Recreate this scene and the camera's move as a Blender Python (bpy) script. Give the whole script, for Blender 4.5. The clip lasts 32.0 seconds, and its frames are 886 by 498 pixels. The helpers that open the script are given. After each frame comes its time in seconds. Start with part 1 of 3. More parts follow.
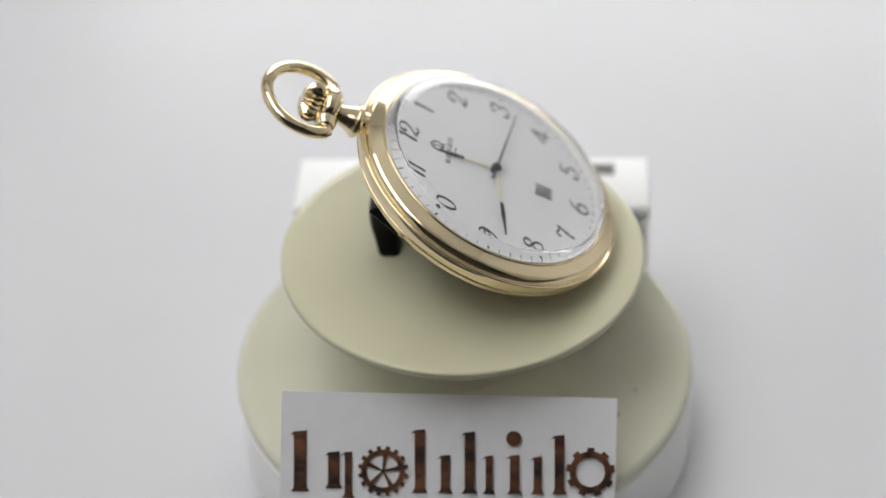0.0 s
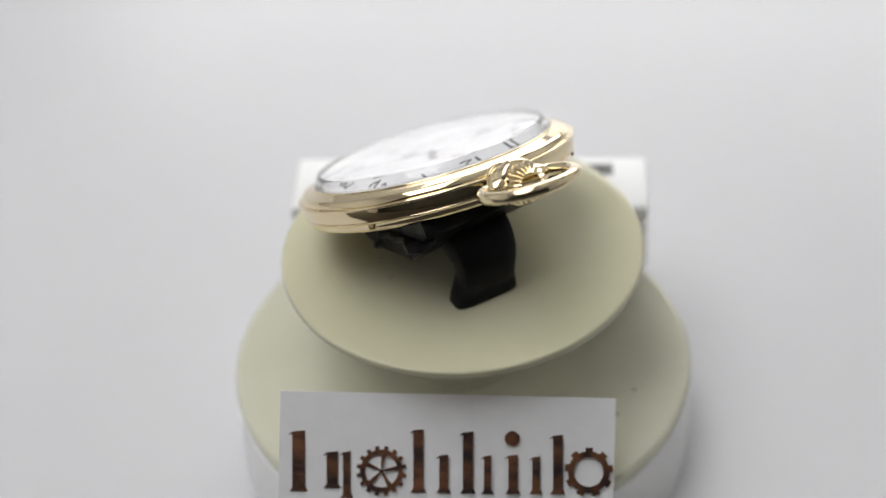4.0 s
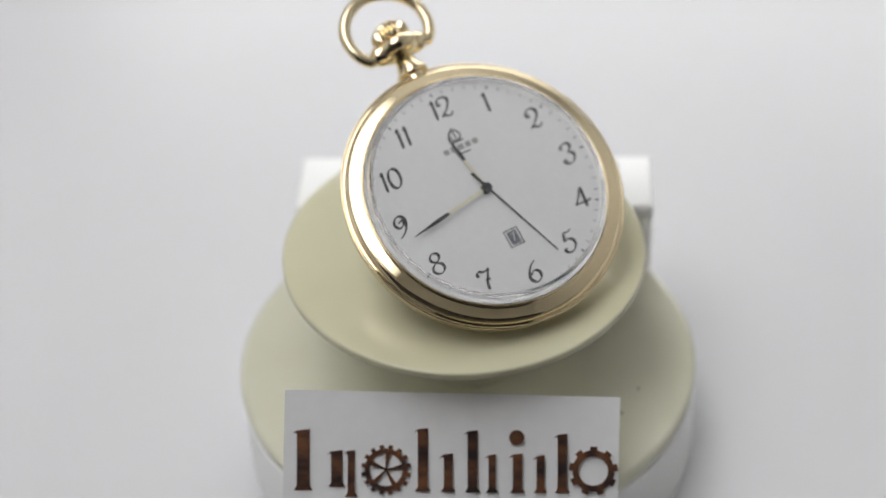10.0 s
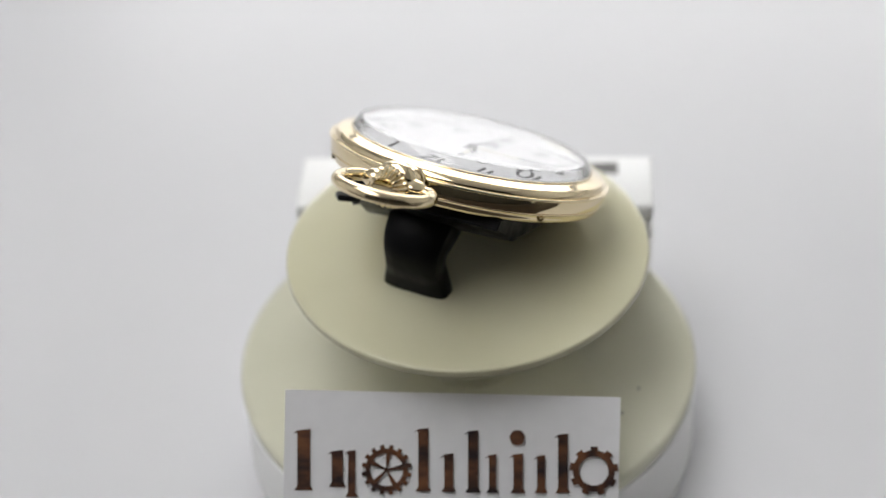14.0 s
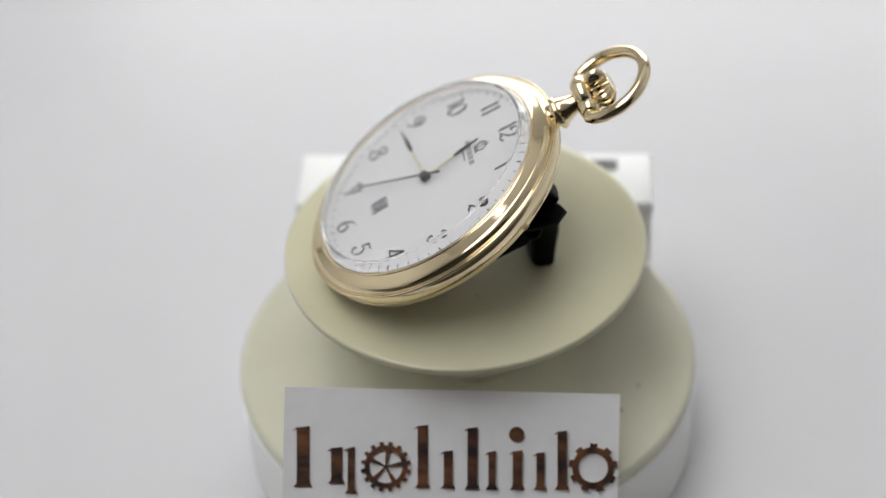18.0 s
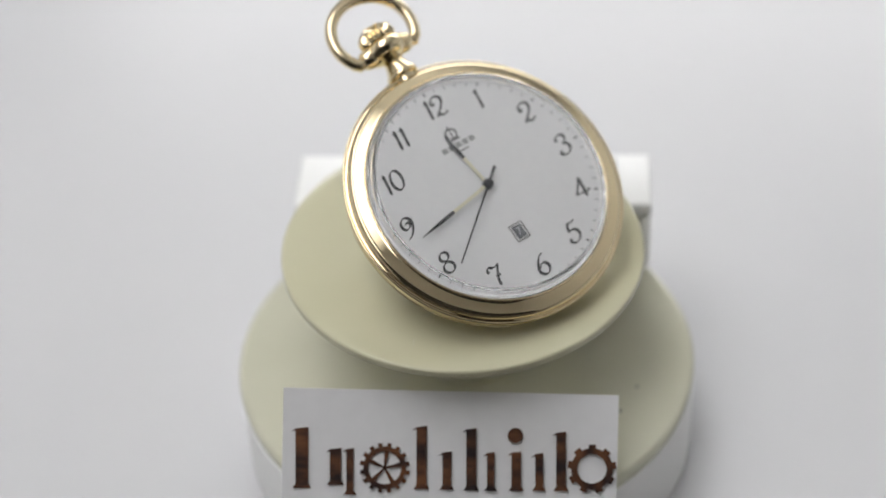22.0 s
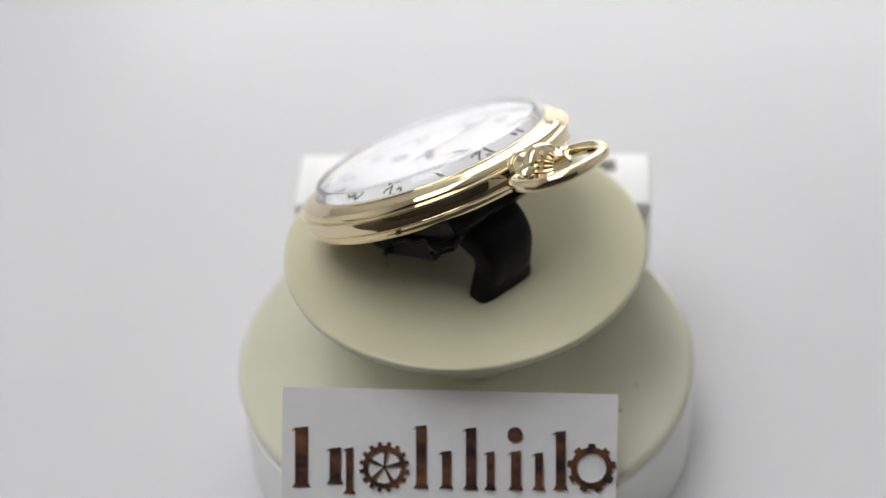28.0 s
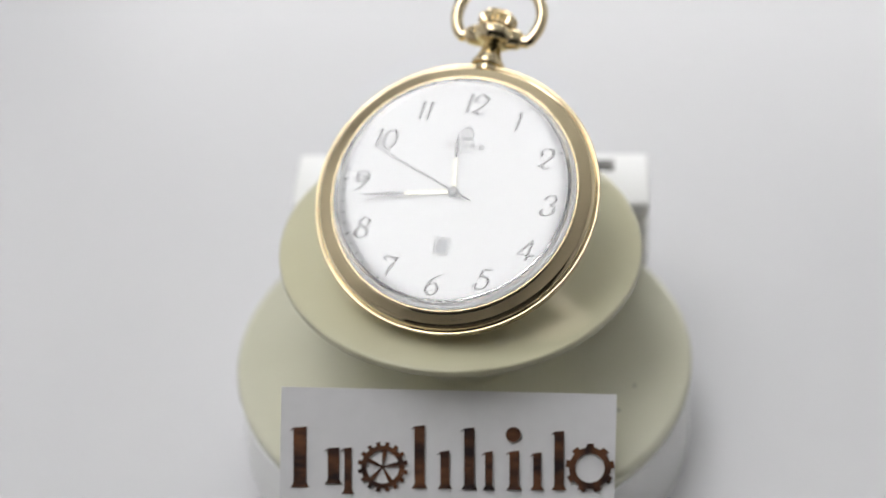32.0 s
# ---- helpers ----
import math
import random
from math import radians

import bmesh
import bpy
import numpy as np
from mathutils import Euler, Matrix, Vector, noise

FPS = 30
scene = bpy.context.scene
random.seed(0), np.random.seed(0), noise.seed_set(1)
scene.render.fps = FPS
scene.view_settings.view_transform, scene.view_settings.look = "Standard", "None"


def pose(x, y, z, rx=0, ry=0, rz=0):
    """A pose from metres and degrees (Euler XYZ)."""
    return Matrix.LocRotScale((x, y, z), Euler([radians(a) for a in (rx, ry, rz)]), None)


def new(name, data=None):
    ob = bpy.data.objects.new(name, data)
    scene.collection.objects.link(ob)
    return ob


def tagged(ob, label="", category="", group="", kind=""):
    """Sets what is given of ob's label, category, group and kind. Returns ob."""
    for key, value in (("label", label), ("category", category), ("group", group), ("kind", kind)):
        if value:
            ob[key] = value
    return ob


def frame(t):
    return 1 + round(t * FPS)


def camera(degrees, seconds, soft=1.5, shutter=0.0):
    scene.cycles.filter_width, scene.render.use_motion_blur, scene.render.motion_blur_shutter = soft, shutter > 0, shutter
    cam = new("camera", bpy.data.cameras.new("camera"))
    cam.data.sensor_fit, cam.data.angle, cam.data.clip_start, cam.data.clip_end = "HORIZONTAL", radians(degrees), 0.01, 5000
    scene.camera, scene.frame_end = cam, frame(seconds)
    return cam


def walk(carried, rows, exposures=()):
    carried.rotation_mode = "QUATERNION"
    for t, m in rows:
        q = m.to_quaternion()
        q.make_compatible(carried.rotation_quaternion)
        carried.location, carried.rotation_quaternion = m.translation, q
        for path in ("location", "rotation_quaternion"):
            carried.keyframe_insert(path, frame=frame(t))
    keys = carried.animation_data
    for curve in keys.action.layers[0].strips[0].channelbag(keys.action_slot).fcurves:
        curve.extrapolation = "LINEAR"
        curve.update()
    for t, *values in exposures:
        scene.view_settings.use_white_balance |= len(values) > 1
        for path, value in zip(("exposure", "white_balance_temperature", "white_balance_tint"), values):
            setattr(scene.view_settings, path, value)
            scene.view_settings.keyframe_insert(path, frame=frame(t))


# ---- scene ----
from mathutils import geometry

# ---------- camera: on a tripod, drifting by a fraction of a degree ----------
cam = camera(26.0, 32.0, soft=1.5)
LENS = 0.5 * 1568 / math.tan(radians(13.0))
CAM_POSE = pose(0.0, -0.250728, 0.259159, 49.3047, 2.6731, -1.5027)


def aimed(dx, dy):
    """The camera's pose, turned so that the picture slides by that much."""
    return CAM_POSE @ pose(0, 0, 0, math.degrees(dy / LENS), math.degrees(dx / LENS), 0)


walk(cam, [(t, aimed(dx, dy)) for t, dx, dy in (
    (0.0, -1.5, 1.5), (1.0, -2.0, 1.8), (2.0, -4.2, 1.8), (3.0, -4.0, 1.5), (3.5, -4.3, 1.5), (5.5, -4.0, 1.0),
    (6.5, -3.8, 0.8), (7.0, -2.0, 0.6), (8.0, -0.8, -0.4), (9.0, 0.2, -0.2), (9.5, 1.7, 0.0), (10.0, 3.7, -0.5),
    (11.0, 6.0, -0.9), (12.0, 7.0, -1.0), (13.0, 5.6, -0.9), (14.0, 4.6, -0.6), (14.5, 3.2, -1.0), (16.5, 4.0, -6.0),
    (17.5, 3.9, -6.4), (18.5, 3.0, -5.4), (20.0, 2.5, -4.8), (21.5, 2.2, -4.2), (22.3, 1.0, -4.1), (23.0, 2.2, -5.0),
    (24.0, 2.8, -4.8), (25.0, 1.4, -4.6), (25.5, 0.8, -4.4), (27.5, 0.3, -5.5), (29.0, 1.4, -5.6), (31.0, 0.4, -5.2),
    (31.5, -0.6, -5.5), (32.0, -2.2, -5.6))])
cam.data.dof.use_dof = True
cam.data.dof.focus_distance = 0.302
cam.data.dof.aperture_fstop = 9.0

TABLE = 0.0
DISC_TOP = 0.019
AXIS_TOP = 0.045
PLATE_TOP = 0.0444
TURN = 30.499             # degrees a second on the whole, anticlockwise from above


def turned(t):
    """How far the plate has turned at that time: the heavy watch makes it hurry and lag a little in each round."""
    a = radians(TURN * t)
    return TURN * t + 1.272 * (1 - math.cos(a)) + 0.315 * math.sin(a)


# ---------- world and light ----------
world = bpy.data.worlds.new("world")
scene.world = world
world.use_nodes = True
world.node_tree.nodes["Background"].inputs[0].default_value = (0.9, 0.95, 1.0, 1)
world.node_tree.nodes["Background"].inputs[1].default_value = 0.05
scene.view_settings.exposure = 0.17
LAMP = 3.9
BACK_LIGHT = 4.4


# ---------- materials ----------
def material(name, colour, rough=0.5, metal=0.0, ior=1.45, coat=0.0):
    m = bpy.data.materials.new(name)
    m.use_nodes = True
    b = m.node_tree.nodes["Principled BSDF"]
    b.inputs["Base Color"].default_value = (*colour, 1)
    b.inputs["Roughness"].default_value = rough
    b.inputs["Metallic"].default_value = metal
    b.inputs["IOR"].default_value = ior
    b.inputs["Coat Weight"].default_value = coat
    return m


def node(m, kind, **values):
    n = m.node_tree.nodes.new(kind)
    for key, value in values.items():
        n.inputs[key].default_value = value
    return n


def join(m, a, b):
    m.node_tree.links.new(a, b)


def coords(m, kind="Object"):
    return m.node_tree.nodes.new("ShaderNodeTexCoord").outputs[kind]


def mottle(m, scale, low, high, detail=4.0, target="Base Color", ramp=(0.3, 0.7), stretch=None):
    """Drive one input of the surface with noise between two values."""
    b = m.node_tree.nodes["Principled BSDF"]
    n = node(m, "ShaderNodeTexNoise", Scale=scale, Detail=detail)
    if stretch:
        mp = m.node_tree.nodes.new("ShaderNodeMapping")
        mp.inputs["Scale"].default_value = stretch
        join(m, coords(m), mp.inputs[0])
        join(m, mp.outputs[0], n.inputs["Vector"])
    else:
        join(m, coords(m), n.inputs["Vector"])
    r = m.node_tree.nodes.new("ShaderNodeValToRGB")
    r.color_ramp.elements[0].position, r.color_ramp.elements[1].position = ramp
    lo, hi = (low, high) if isinstance(low, tuple) else ((low,) * 3, (high,) * 3)
    r.color_ramp.elements[0].color, r.color_ramp.elements[1].color = (*lo, 1), (*hi, 1)
    join(m, n.outputs["Fac"], r.inputs[0])
    join(m, r.outputs[0], b.inputs[target])
    return r


def relief(m, scale, strength, distance, detail=3.0, stretch=None):
    b = m.node_tree.nodes["Principled BSDF"]
    n = node(m, "ShaderNodeTexNoise", Scale=scale, Detail=detail)
    src = coords(m)
    if stretch:
        mp = m.node_tree.nodes.new("ShaderNodeMapping")
        mp.inputs["Scale"].default_value = stretch
        join(m, src, mp.inputs[0])
        src = mp.outputs[0]
    join(m, src, n.inputs["Vector"])
    bump = node(m, "ShaderNodeBump", Strength=strength, Distance=distance)
    join(m, n.outputs["Fac"], bump.inputs["Height"])
    join(m, bump.outputs[0], b.inputs["Normal"])


PAPER = material("backdrop paper", (0.80, 0.80, 0.81), 0.27)
mottle(PAPER, 9, (0.60, 0.60, 0.615), (0.635, 0.632, 0.645), 5)
relief(PAPER, 900, 0.05, 0.0002)
CREAM = material("cream plastic", (0.56, 0.535, 0.37), 0.1)
mottle(CREAM, 60, (0.575, 0.565, 0.445), (0.61, 0.60, 0.48), 5)
CREAM_PLATE = material("cream plastic, worn", (0.57, 0.55, 0.41), 0.2)
mottle(CREAM_PLATE, 55, (0.565, 0.545, 0.38), (0.60, 0.58, 0.415), 5)
mottle(CREAM_PLATE, 130, 0.05, 0.14, 6, "Roughness")
relief(CREAM_PLATE, 260, 0.04, 0.0002)
WHITE = material("white plastic", (0.84, 0.84, 0.83), 0.3)
mottle(WHITE, 70, (0.82, 0.82, 0.805), (0.86, 0.86, 0.85), 4)
PALE = material("off-white plastic", (0.80, 0.79, 0.72), 0.25)
mottle(PALE, 70, (0.785, 0.775, 0.70), (0.815, 0.805, 0.735), 4)
GOLD = material("gold plate", (0.82, 0.69, 0.45), 0.06, 1.0)
mottle(GOLD, 500, 0.02, 0.06, 5, "Roughness")
GOLD_WORN = material("gold plate, grooves", (0.78, 0.62, 0.34), 0.12, 1.0)
mottle(GOLD_WORN, 700, 0.08, 0.16, 5, "Roughness")
DIAL = material("dial enamel", (0.78, 0.78, 0.79), 0.45)
mottle(DIAL, 900, (0.72, 0.72, 0.73), (0.745, 0.745, 0.75), 3)
RING_WHITE = material("silvery white ring", (0.88, 0.88, 0.88), 0.2)
mottle(RING_WHITE, 700, (0.86, 0.86, 0.86), (0.89, 0.89, 0.89), 3)
INK = material("black print", (0.012, 0.012, 0.013), 0.4)
mottle(INK, 1500, (0.010, 0.010, 0.011), (0.02, 0.02, 0.021), 2)
INK_GREY = material("grey print", (0.12, 0.12, 0.12), 0.5)
mottle(INK_GREY, 1500, (0.09, 0.09, 0.09), (0.16, 0.16, 0.16), 2)
STEEL = material("blackened steel", (0.035, 0.035, 0.04), 0.25, 0.6)
mottle(STEEL, 1200, 0.2, 0.35, 3, "Roughness")
LUME = material("gilt inlay", (0.72, 0.69, 0.54), 0.3, 0.4)
mottle(LUME, 1200, 0.25, 0.4, 3, "Roughness")
DATE = material("date disc", (0.13, 0.14, 0.16), 0.5)
mottle(DATE, 800, (0.10, 0.11, 0.125), (0.17, 0.18, 0.20), 2)
PALE_PRINT = material("pale print", (0.55, 0.57, 0.60), 0.5)
mottle(PALE_PRINT, 900, (0.52, 0.54, 0.57), (0.58, 0.60, 0.63), 2)
MID_PRINT = material("mid grey print", (0.30, 0.30, 0.30), 0.5)
mottle(MID_PRINT, 1500, (0.27, 0.27, 0.27), (0.34, 0.34, 0.34), 2)
BLACK = material("black vinyl", (0.004, 0.004, 0.005), 0.5, 0.0, 1.22)
mottle(BLACK, 300, 0.28, 0.5, 5, "Roughness")
relief(BLACK, 350, 0.25, 0.0006)
SLOT = material("dark slot", (0.16, 0.155, 0.145), 0.6)
mottle(SLOT, 300, (0.13, 0.125, 0.12), (0.19, 0.185, 0.175), 3)
CARD = material("white card", (0.76, 0.755, 0.765), 0.6)
mottle(CARD, 300, (0.745, 0.74, 0.75), (0.775, 0.77, 0.78), 4)
WOOD_INK = material("wood-patterned brown print", (0.08, 0.03, 0.015), 0.55)
mottle(WOOD_INK, 420, (0.012, 0.004, 0.004), (0.15, 0.058, 0.022), 6, "Base Color", (0.36, 0.70), (0.35, 1.0, 1.0))
WALL = material("matt white wall paint", (0.85, 0.85, 0.84), 0.8)
mottle(WALL, 3, (0.83, 0.83, 0.82), (0.87, 0.87, 0.86), 4)
CEILING = material("white ceiling paint", (0.80, 0.80, 0.79), 0.8)
mottle(CEILING, 3, (0.78, 0.78, 0.77), (0.82, 0.82, 0.81), 4)
# blackened to stand in for the dark surroundings that the gold mirrors
WALL_DARK = material("wall paint darkened for reflections", (0.035, 0.033, 0.03), 0.8)
mottle(WALL_DARK, 3, (0.025, 0.024, 0.022), (0.045, 0.043, 0.04), 4)
FLOOR = material("pale wooden floor", (0.36, 0.30, 0.24), 0.5)
mottle(FLOOR, 12, (0.32, 0.27, 0.21), (0.40, 0.34, 0.27), 5, stretch=(1, 8, 1))
# unseen table, set near black to put dark streaks into the gold
TABLE_WOOD = material("table wood darkened for reflections", (0.035, 0.027, 0.022), 0.45)
mottle(TABLE_WOOD, 14, (0.028, 0.022, 0.018), (0.045, 0.034, 0.027), 5, stretch=(1, 10, 1))
METAL = material("grey lamp housing", (0.6, 0.6, 0.6), 0.4)
mottle(METAL, 20, (0.58, 0.58, 0.58), (0.63, 0.63, 0.63), 3)

GLASS = bpy.data.materials.new("crystal")
GLASS.use_nodes = True
nt = GLASS.node_tree
nt.nodes.remove(nt.nodes["Principled BSDF"])
gl = nt.nodes.new("ShaderNodeBsdfGlass")
gl.inputs["IOR"].default_value = 1.6
gl.inputs["Roughness"].default_value = 0.0
nt.links.new(gl.outputs[0], nt.nodes["Material Output"].inputs[0])


def lamp_glow(name, strength, axis, bright, dim, rest):
    """A glowing surface; along one axis it dims from full at one place to a rest at another."""
    m = bpy.data.materials.new(name)
    m.use_nodes = True
    nt = m.node_tree
    nt.nodes.remove(nt.nodes["Principled BSDF"])
    em = nt.nodes.new("ShaderNodeEmission")
    em.inputs[0].default_value = (1.0, 0.995, 1.0, 1)
    sep = nt.nodes.new("ShaderNodeSeparateXYZ")
    nt.links.new(nt.nodes.new("ShaderNodeTexCoord").outputs["Object"], sep.inputs[0])
    mr = nt.nodes.new("ShaderNodeMapRange")
    mr.inputs["From Min"].default_value, mr.inputs["From Max"].default_value = bright, dim
    mr.inputs["To Min"].default_value, mr.inputs["To Max"].default_value = strength, rest * strength
    nt.links.new(sep.outputs[axis], mr.inputs["Value"])
    nt.links.new(mr.outputs[0], em.inputs[1])
    nt.links.new(em.outputs[0], nt.nodes["Material Output"].inputs[0])
    return m


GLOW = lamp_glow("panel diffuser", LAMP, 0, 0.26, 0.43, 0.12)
# glow added behind the window opening, dimmed low to soften the crystal's glare
GLOW_BACK = lamp_glow("added back light, dimmer towards the ground", BACK_LIGHT, 2, 0.85, 0.05, 0.5)


# ---------- building helpers ----------
def thing(name, m, label, category, group="", kind=""):
    ob = new(name)
    ob.empty_display_size = 0.005
    ob.matrix_world = m
    return tagged(ob, label, category, group, kind)


def finish(me, mat, smooth=30.0):
    me.materials.append(mat)
    if smooth:
        me.polygons.foreach_set("use_smooth", [True] * len(me.polygons))
        me.set_sharp_from_angle(angle=radians(smooth))
    me.update()
    return me


def part(name, bm, mat, parent, label="", smooth=30.0):
    me = bpy.data.meshes.new(name)
    bm.to_mesh(me)
    bm.free()
    ob = new(name, finish(me, mat, smooth))
    if parent:
        ob.parent = parent
    return tagged(ob, label)


def lathe(profile, steps=96, axis="z", bm=None, m=None):
    """A body turned about z from (radius, height) pairs; a radius of 0 closes it."""
    bm = bm or bmesh.new()
    rows = []
    for r, z in profile:
        if r < 1e-9:
            rows.append([bm.verts.new((0, 0, z))])
        else:
            rows.append([bm.verts.new((r * math.cos(2 * math.pi * i / steps), r * math.sin(2 * math.pi * i / steps), z)) for i in range(steps)])
    for a, b in zip(rows, rows[1:]):
        for i in range(steps):
            j = (i + 1) % steps
            if len(a) == 1 and len(b) > 1:
                bm.faces.new((a[0], b[j], b[i]))
            elif len(b) == 1 and len(a) > 1:
                bm.faces.new((a[i], a[j], b[0]))
            elif len(a) > 1:
                bm.faces.new((a[i], a[j], b[j], b[i]))
    bmesh.ops.recalc_face_normals(bm, faces=bm.faces)
    if m is not None:
        bmesh.ops.transform(bm, matrix=m, verts=bm.verts)
    return bm


def arc(cr, cz, radius, a0, a1, n=8):
    """Points of an arc in a lathe profile, angles in degrees from the outward direction."""
    return [(cr + radius * math.cos(radians(a0 + (a1 - a0) * i / n)), cz + radius * math.sin(radians(a0 + (a1 - a0) * i / n))) for i in range(n + 1)]


def slab(outline, z0, z1, bm=None, m=None):
    """A flat plate with that outline, (x, y) pairs, between two heights."""
    bm = bm or bmesh.new()
    lo = [bm.verts.new((x, y, z0)) for x, y in outline]
    hi = [bm.verts.new((x, y, z1)) for x, y in outline]
    faces = [bm.faces.new(hi), bm.faces.new(lo[::-1])]
    n = len(outline)
    for i in range(n):
        faces.append(bm.faces.new((lo[i], lo[(i + 1) % n], hi[(i + 1) % n], hi[i])))
    if m is not None:
        bmesh.ops.transform(bm, matrix=m, verts=lo + hi)
    return bm


def box(x0, x1, y0, y1, z0, z1, bevel=0.0, segments=2):
    bm = slab([(x0, y0), (x1, y0), (x1, y1), (x0, y1)], z0, z1)
    if bevel:
        bmesh.ops.bevel(bm, geom=bm.edges[:], offset=bevel, segments=segments, affect="EDGES", profile=0.6)
    bmesh.ops.recalc_face_normals(bm, faces=bm.faces)
    return bm


def ring_of(inner, outer, z0, z1, steps=48, teeth=0, height=0.0, width=0.5):
    """A flat ring, with square teeth on the outside if wanted, as one closed band."""
    bm = bmesh.new()
    pts = []
    if teeth:
        for k in range(teeth):
            for q, rr in ((-0.5, outer), (-0.5 * width, outer), (-0.42 * width, outer + height), (0.42 * width, outer + height), (0.5 * width, outer)):
                pts.append((2 * math.pi * (k + q) / teeth, rr))
    else:
        pts = [(2 * math.pi * i / steps, outer) for i in range(steps)]
    quad = []
    for z in (z0, z1):
        quad.append([bm.verts.new((r * math.cos(a), r * math.sin(a), z)) for a, r in pts])
        quad.append([bm.verts.new((inner * math.cos(a), inner * math.sin(a), z)) for a, r in pts])
    n = len(pts)
    for i in range(n):
        j = (i + 1) % n
        for a, b in ((0, 1), (2, 0), (3, 2), (1, 3)):
            bm.faces.new((quad[a][i], quad[a][j], quad[b][j], quad[b][i]))
    bmesh.ops.recalc_face_normals(bm, faces=bm.faces)
    return bm


def spline(points, steps=7):
    """A smooth line through the points."""
    p = [Vector(q) for q in points]
    p = [2 * p[0] - p[1]] + p + [2 * p[-1] - p[-2]]
    out = []
    for a, b, c, d in zip(p, p[1:], p[2:], p[3:]):
        for i in range(steps):
            t = i / steps
            out.append(0.5 * ((2 * b) + (c - a) * t + (2 * a - 5 * b + 4 * c - d) * t * t + (3 * b - a - 3 * c + d) * t ** 3))
    out.append(p[-2])
    return out


def tube(points, radius, sides=12, closed=False, bm=None):
    """A round rod along a line of points."""
    bm = bm or bmesh.new()
    n = len(points)
    rows = []
    up = Vector((0, 0, 1))
    for i in range(n):
        a = points[(i - 1) % n if closed else max(i - 1, 0)]
        b = points[(i + 1) % n if closed else min(i + 1, n - 1)]
        way = (b - a).normalized()
        side = way.cross(up).normalized() if abs(way.dot(up)) < 0.99 else Vector((1, 0, 0))
        top = side.cross(way)
        r = radius(i / max(n - 1, 1)) if callable(radius) else radius
        rows.append([bm.verts.new(points[i] + r * (math.cos(2 * math.pi * k / sides) * side + math.sin(2 * math.pi * k / sides) * top)) for k in range(sides)])
    for i in range(n if closed else n - 1):
        a, b = rows[i], rows[(i + 1) % n]
        for k in range(sides):
            bm.faces.new((a[k], a[(k + 1) % sides], b[(k + 1) % sides], b[k]))
    if not closed:
        bm.faces.new(rows[0][::-1])
        bm.faces.new(rows[-1])
    bmesh.ops.recalc_face_normals(bm, faces=bm.faces)
    return bm


# ---------- the room ----------
def wall(name, x0, x1, y0, y1, z0, z1, mat, label, category):
    tagged(part(name, box(x0, x1, y0, y1, z0, z1), mat, None, smooth=0), label, category, kind="structure")


ROOM, LOW, HIGH = 1.7, -0.74, 1.76
wall("floor", -ROOM, ROOM, -ROOM, ROOM, LOW - 0.1, LOW, FLOOR, "pale wooden floor of the room", "floor")
wall("ceiling", -ROOM, ROOM, -ROOM, ROOM, HIGH, HIGH + 0.1, CEILING, "plain pale ceiling of the room", "ceiling")
# unseen window added in the wall behind the table, lighting paper and crystal
WX0, WX1, WZ0, WZ1 = -0.45, 1.05, 0.03, 1.24


def wall_with_window():
    bm = bmesh.new()
    y0, y1 = ROOM, ROOM + 0.1
    for x0, x1, z0, z1 in ((-ROOM, WX0, LOW, HIGH), (WX1, ROOM, LOW, HIGH), (WX0, WX1, LOW, WZ0), (WX0, WX1, WZ1, HIGH)):
        slab([(x0, y0), (x1, y0), (x1, y1), (x0, y1)], z0, z1, bm)
    bmesh.ops.recalc_face_normals(bm, faces=bm.faces)
    tagged(part("wall_north", bm, WALL, None, smooth=0), "plain white painted wall with an added window opening", "wall", kind="structure")
    w = thing("added_window", pose(0, ROOM, 0), "unseen bright window with a slim white frame, added for light", "window", kind="structure")
    for x0, x1, z0, z1 in ((WX0, WX0 + 0.04, WZ0, WZ1), (WX1 - 0.04, WX1, WZ0, WZ1), (WX0 + 0.04, WX1 - 0.04, WZ0, WZ0 + 0.04), (WX0 + 0.04, WX1 - 0.04, WZ1 - 0.04, WZ1)):
        part("window_frame", box(x0, x1, 0.02, 0.07, z0, z1, 0.003), WHITE, w)
    part("window_sill", box(WX0 - 0.03, WX1 + 0.03, -0.05, -0.002, WZ0 - 0.03, WZ0, 0.003), WHITE, w)
    sky = part("back_light_panel", box(WX0 - 0.1, WX1 + 0.1, ROOM + 0.11, ROOM + 0.12, WZ0 - 0.1, WZ1 + 0.1), GLOW_BACK, None, smooth=0)
    tagged(sky, "added glowing panel outside the window opening", "backdrop", kind="structure")


wall_with_window()
wall("wall_south", -ROOM, ROOM, -ROOM - 0.1, -ROOM, LOW, HIGH, WALL_DARK, "plain unseen wall behind the camera, darkened for reflections", "wall")
wall("wall_east", ROOM, ROOM + 0.1, -ROOM, ROOM, LOW, HIGH, WALL, "plain white painted wall", "wall")
wall("wall_west", -ROOM - 0.1, -ROOM, -ROOM, ROOM, LOW, HIGH, WALL, "plain white painted wall", "wall")


def work_table():
    t = thing("table", pose(0, 0.15, LOW), "plain unseen wooden table under the white paper, darkened for reflections", "table")
    top = -LOW - 0.0006
    part("tabletop", box(-1.12, 1.12, -0.42, 1.35, top - 0.03, top, 0.003), TABLE_WOOD, t)
    for x in (-1.05, 1.05):
        for y in (-0.37, 1.28):
            part("leg", box(x - 0.025, x + 0.025, y - 0.025, y + 0.025, 0, top - 0.03, 0.002), TABLE_WOOD, t)


work_table()


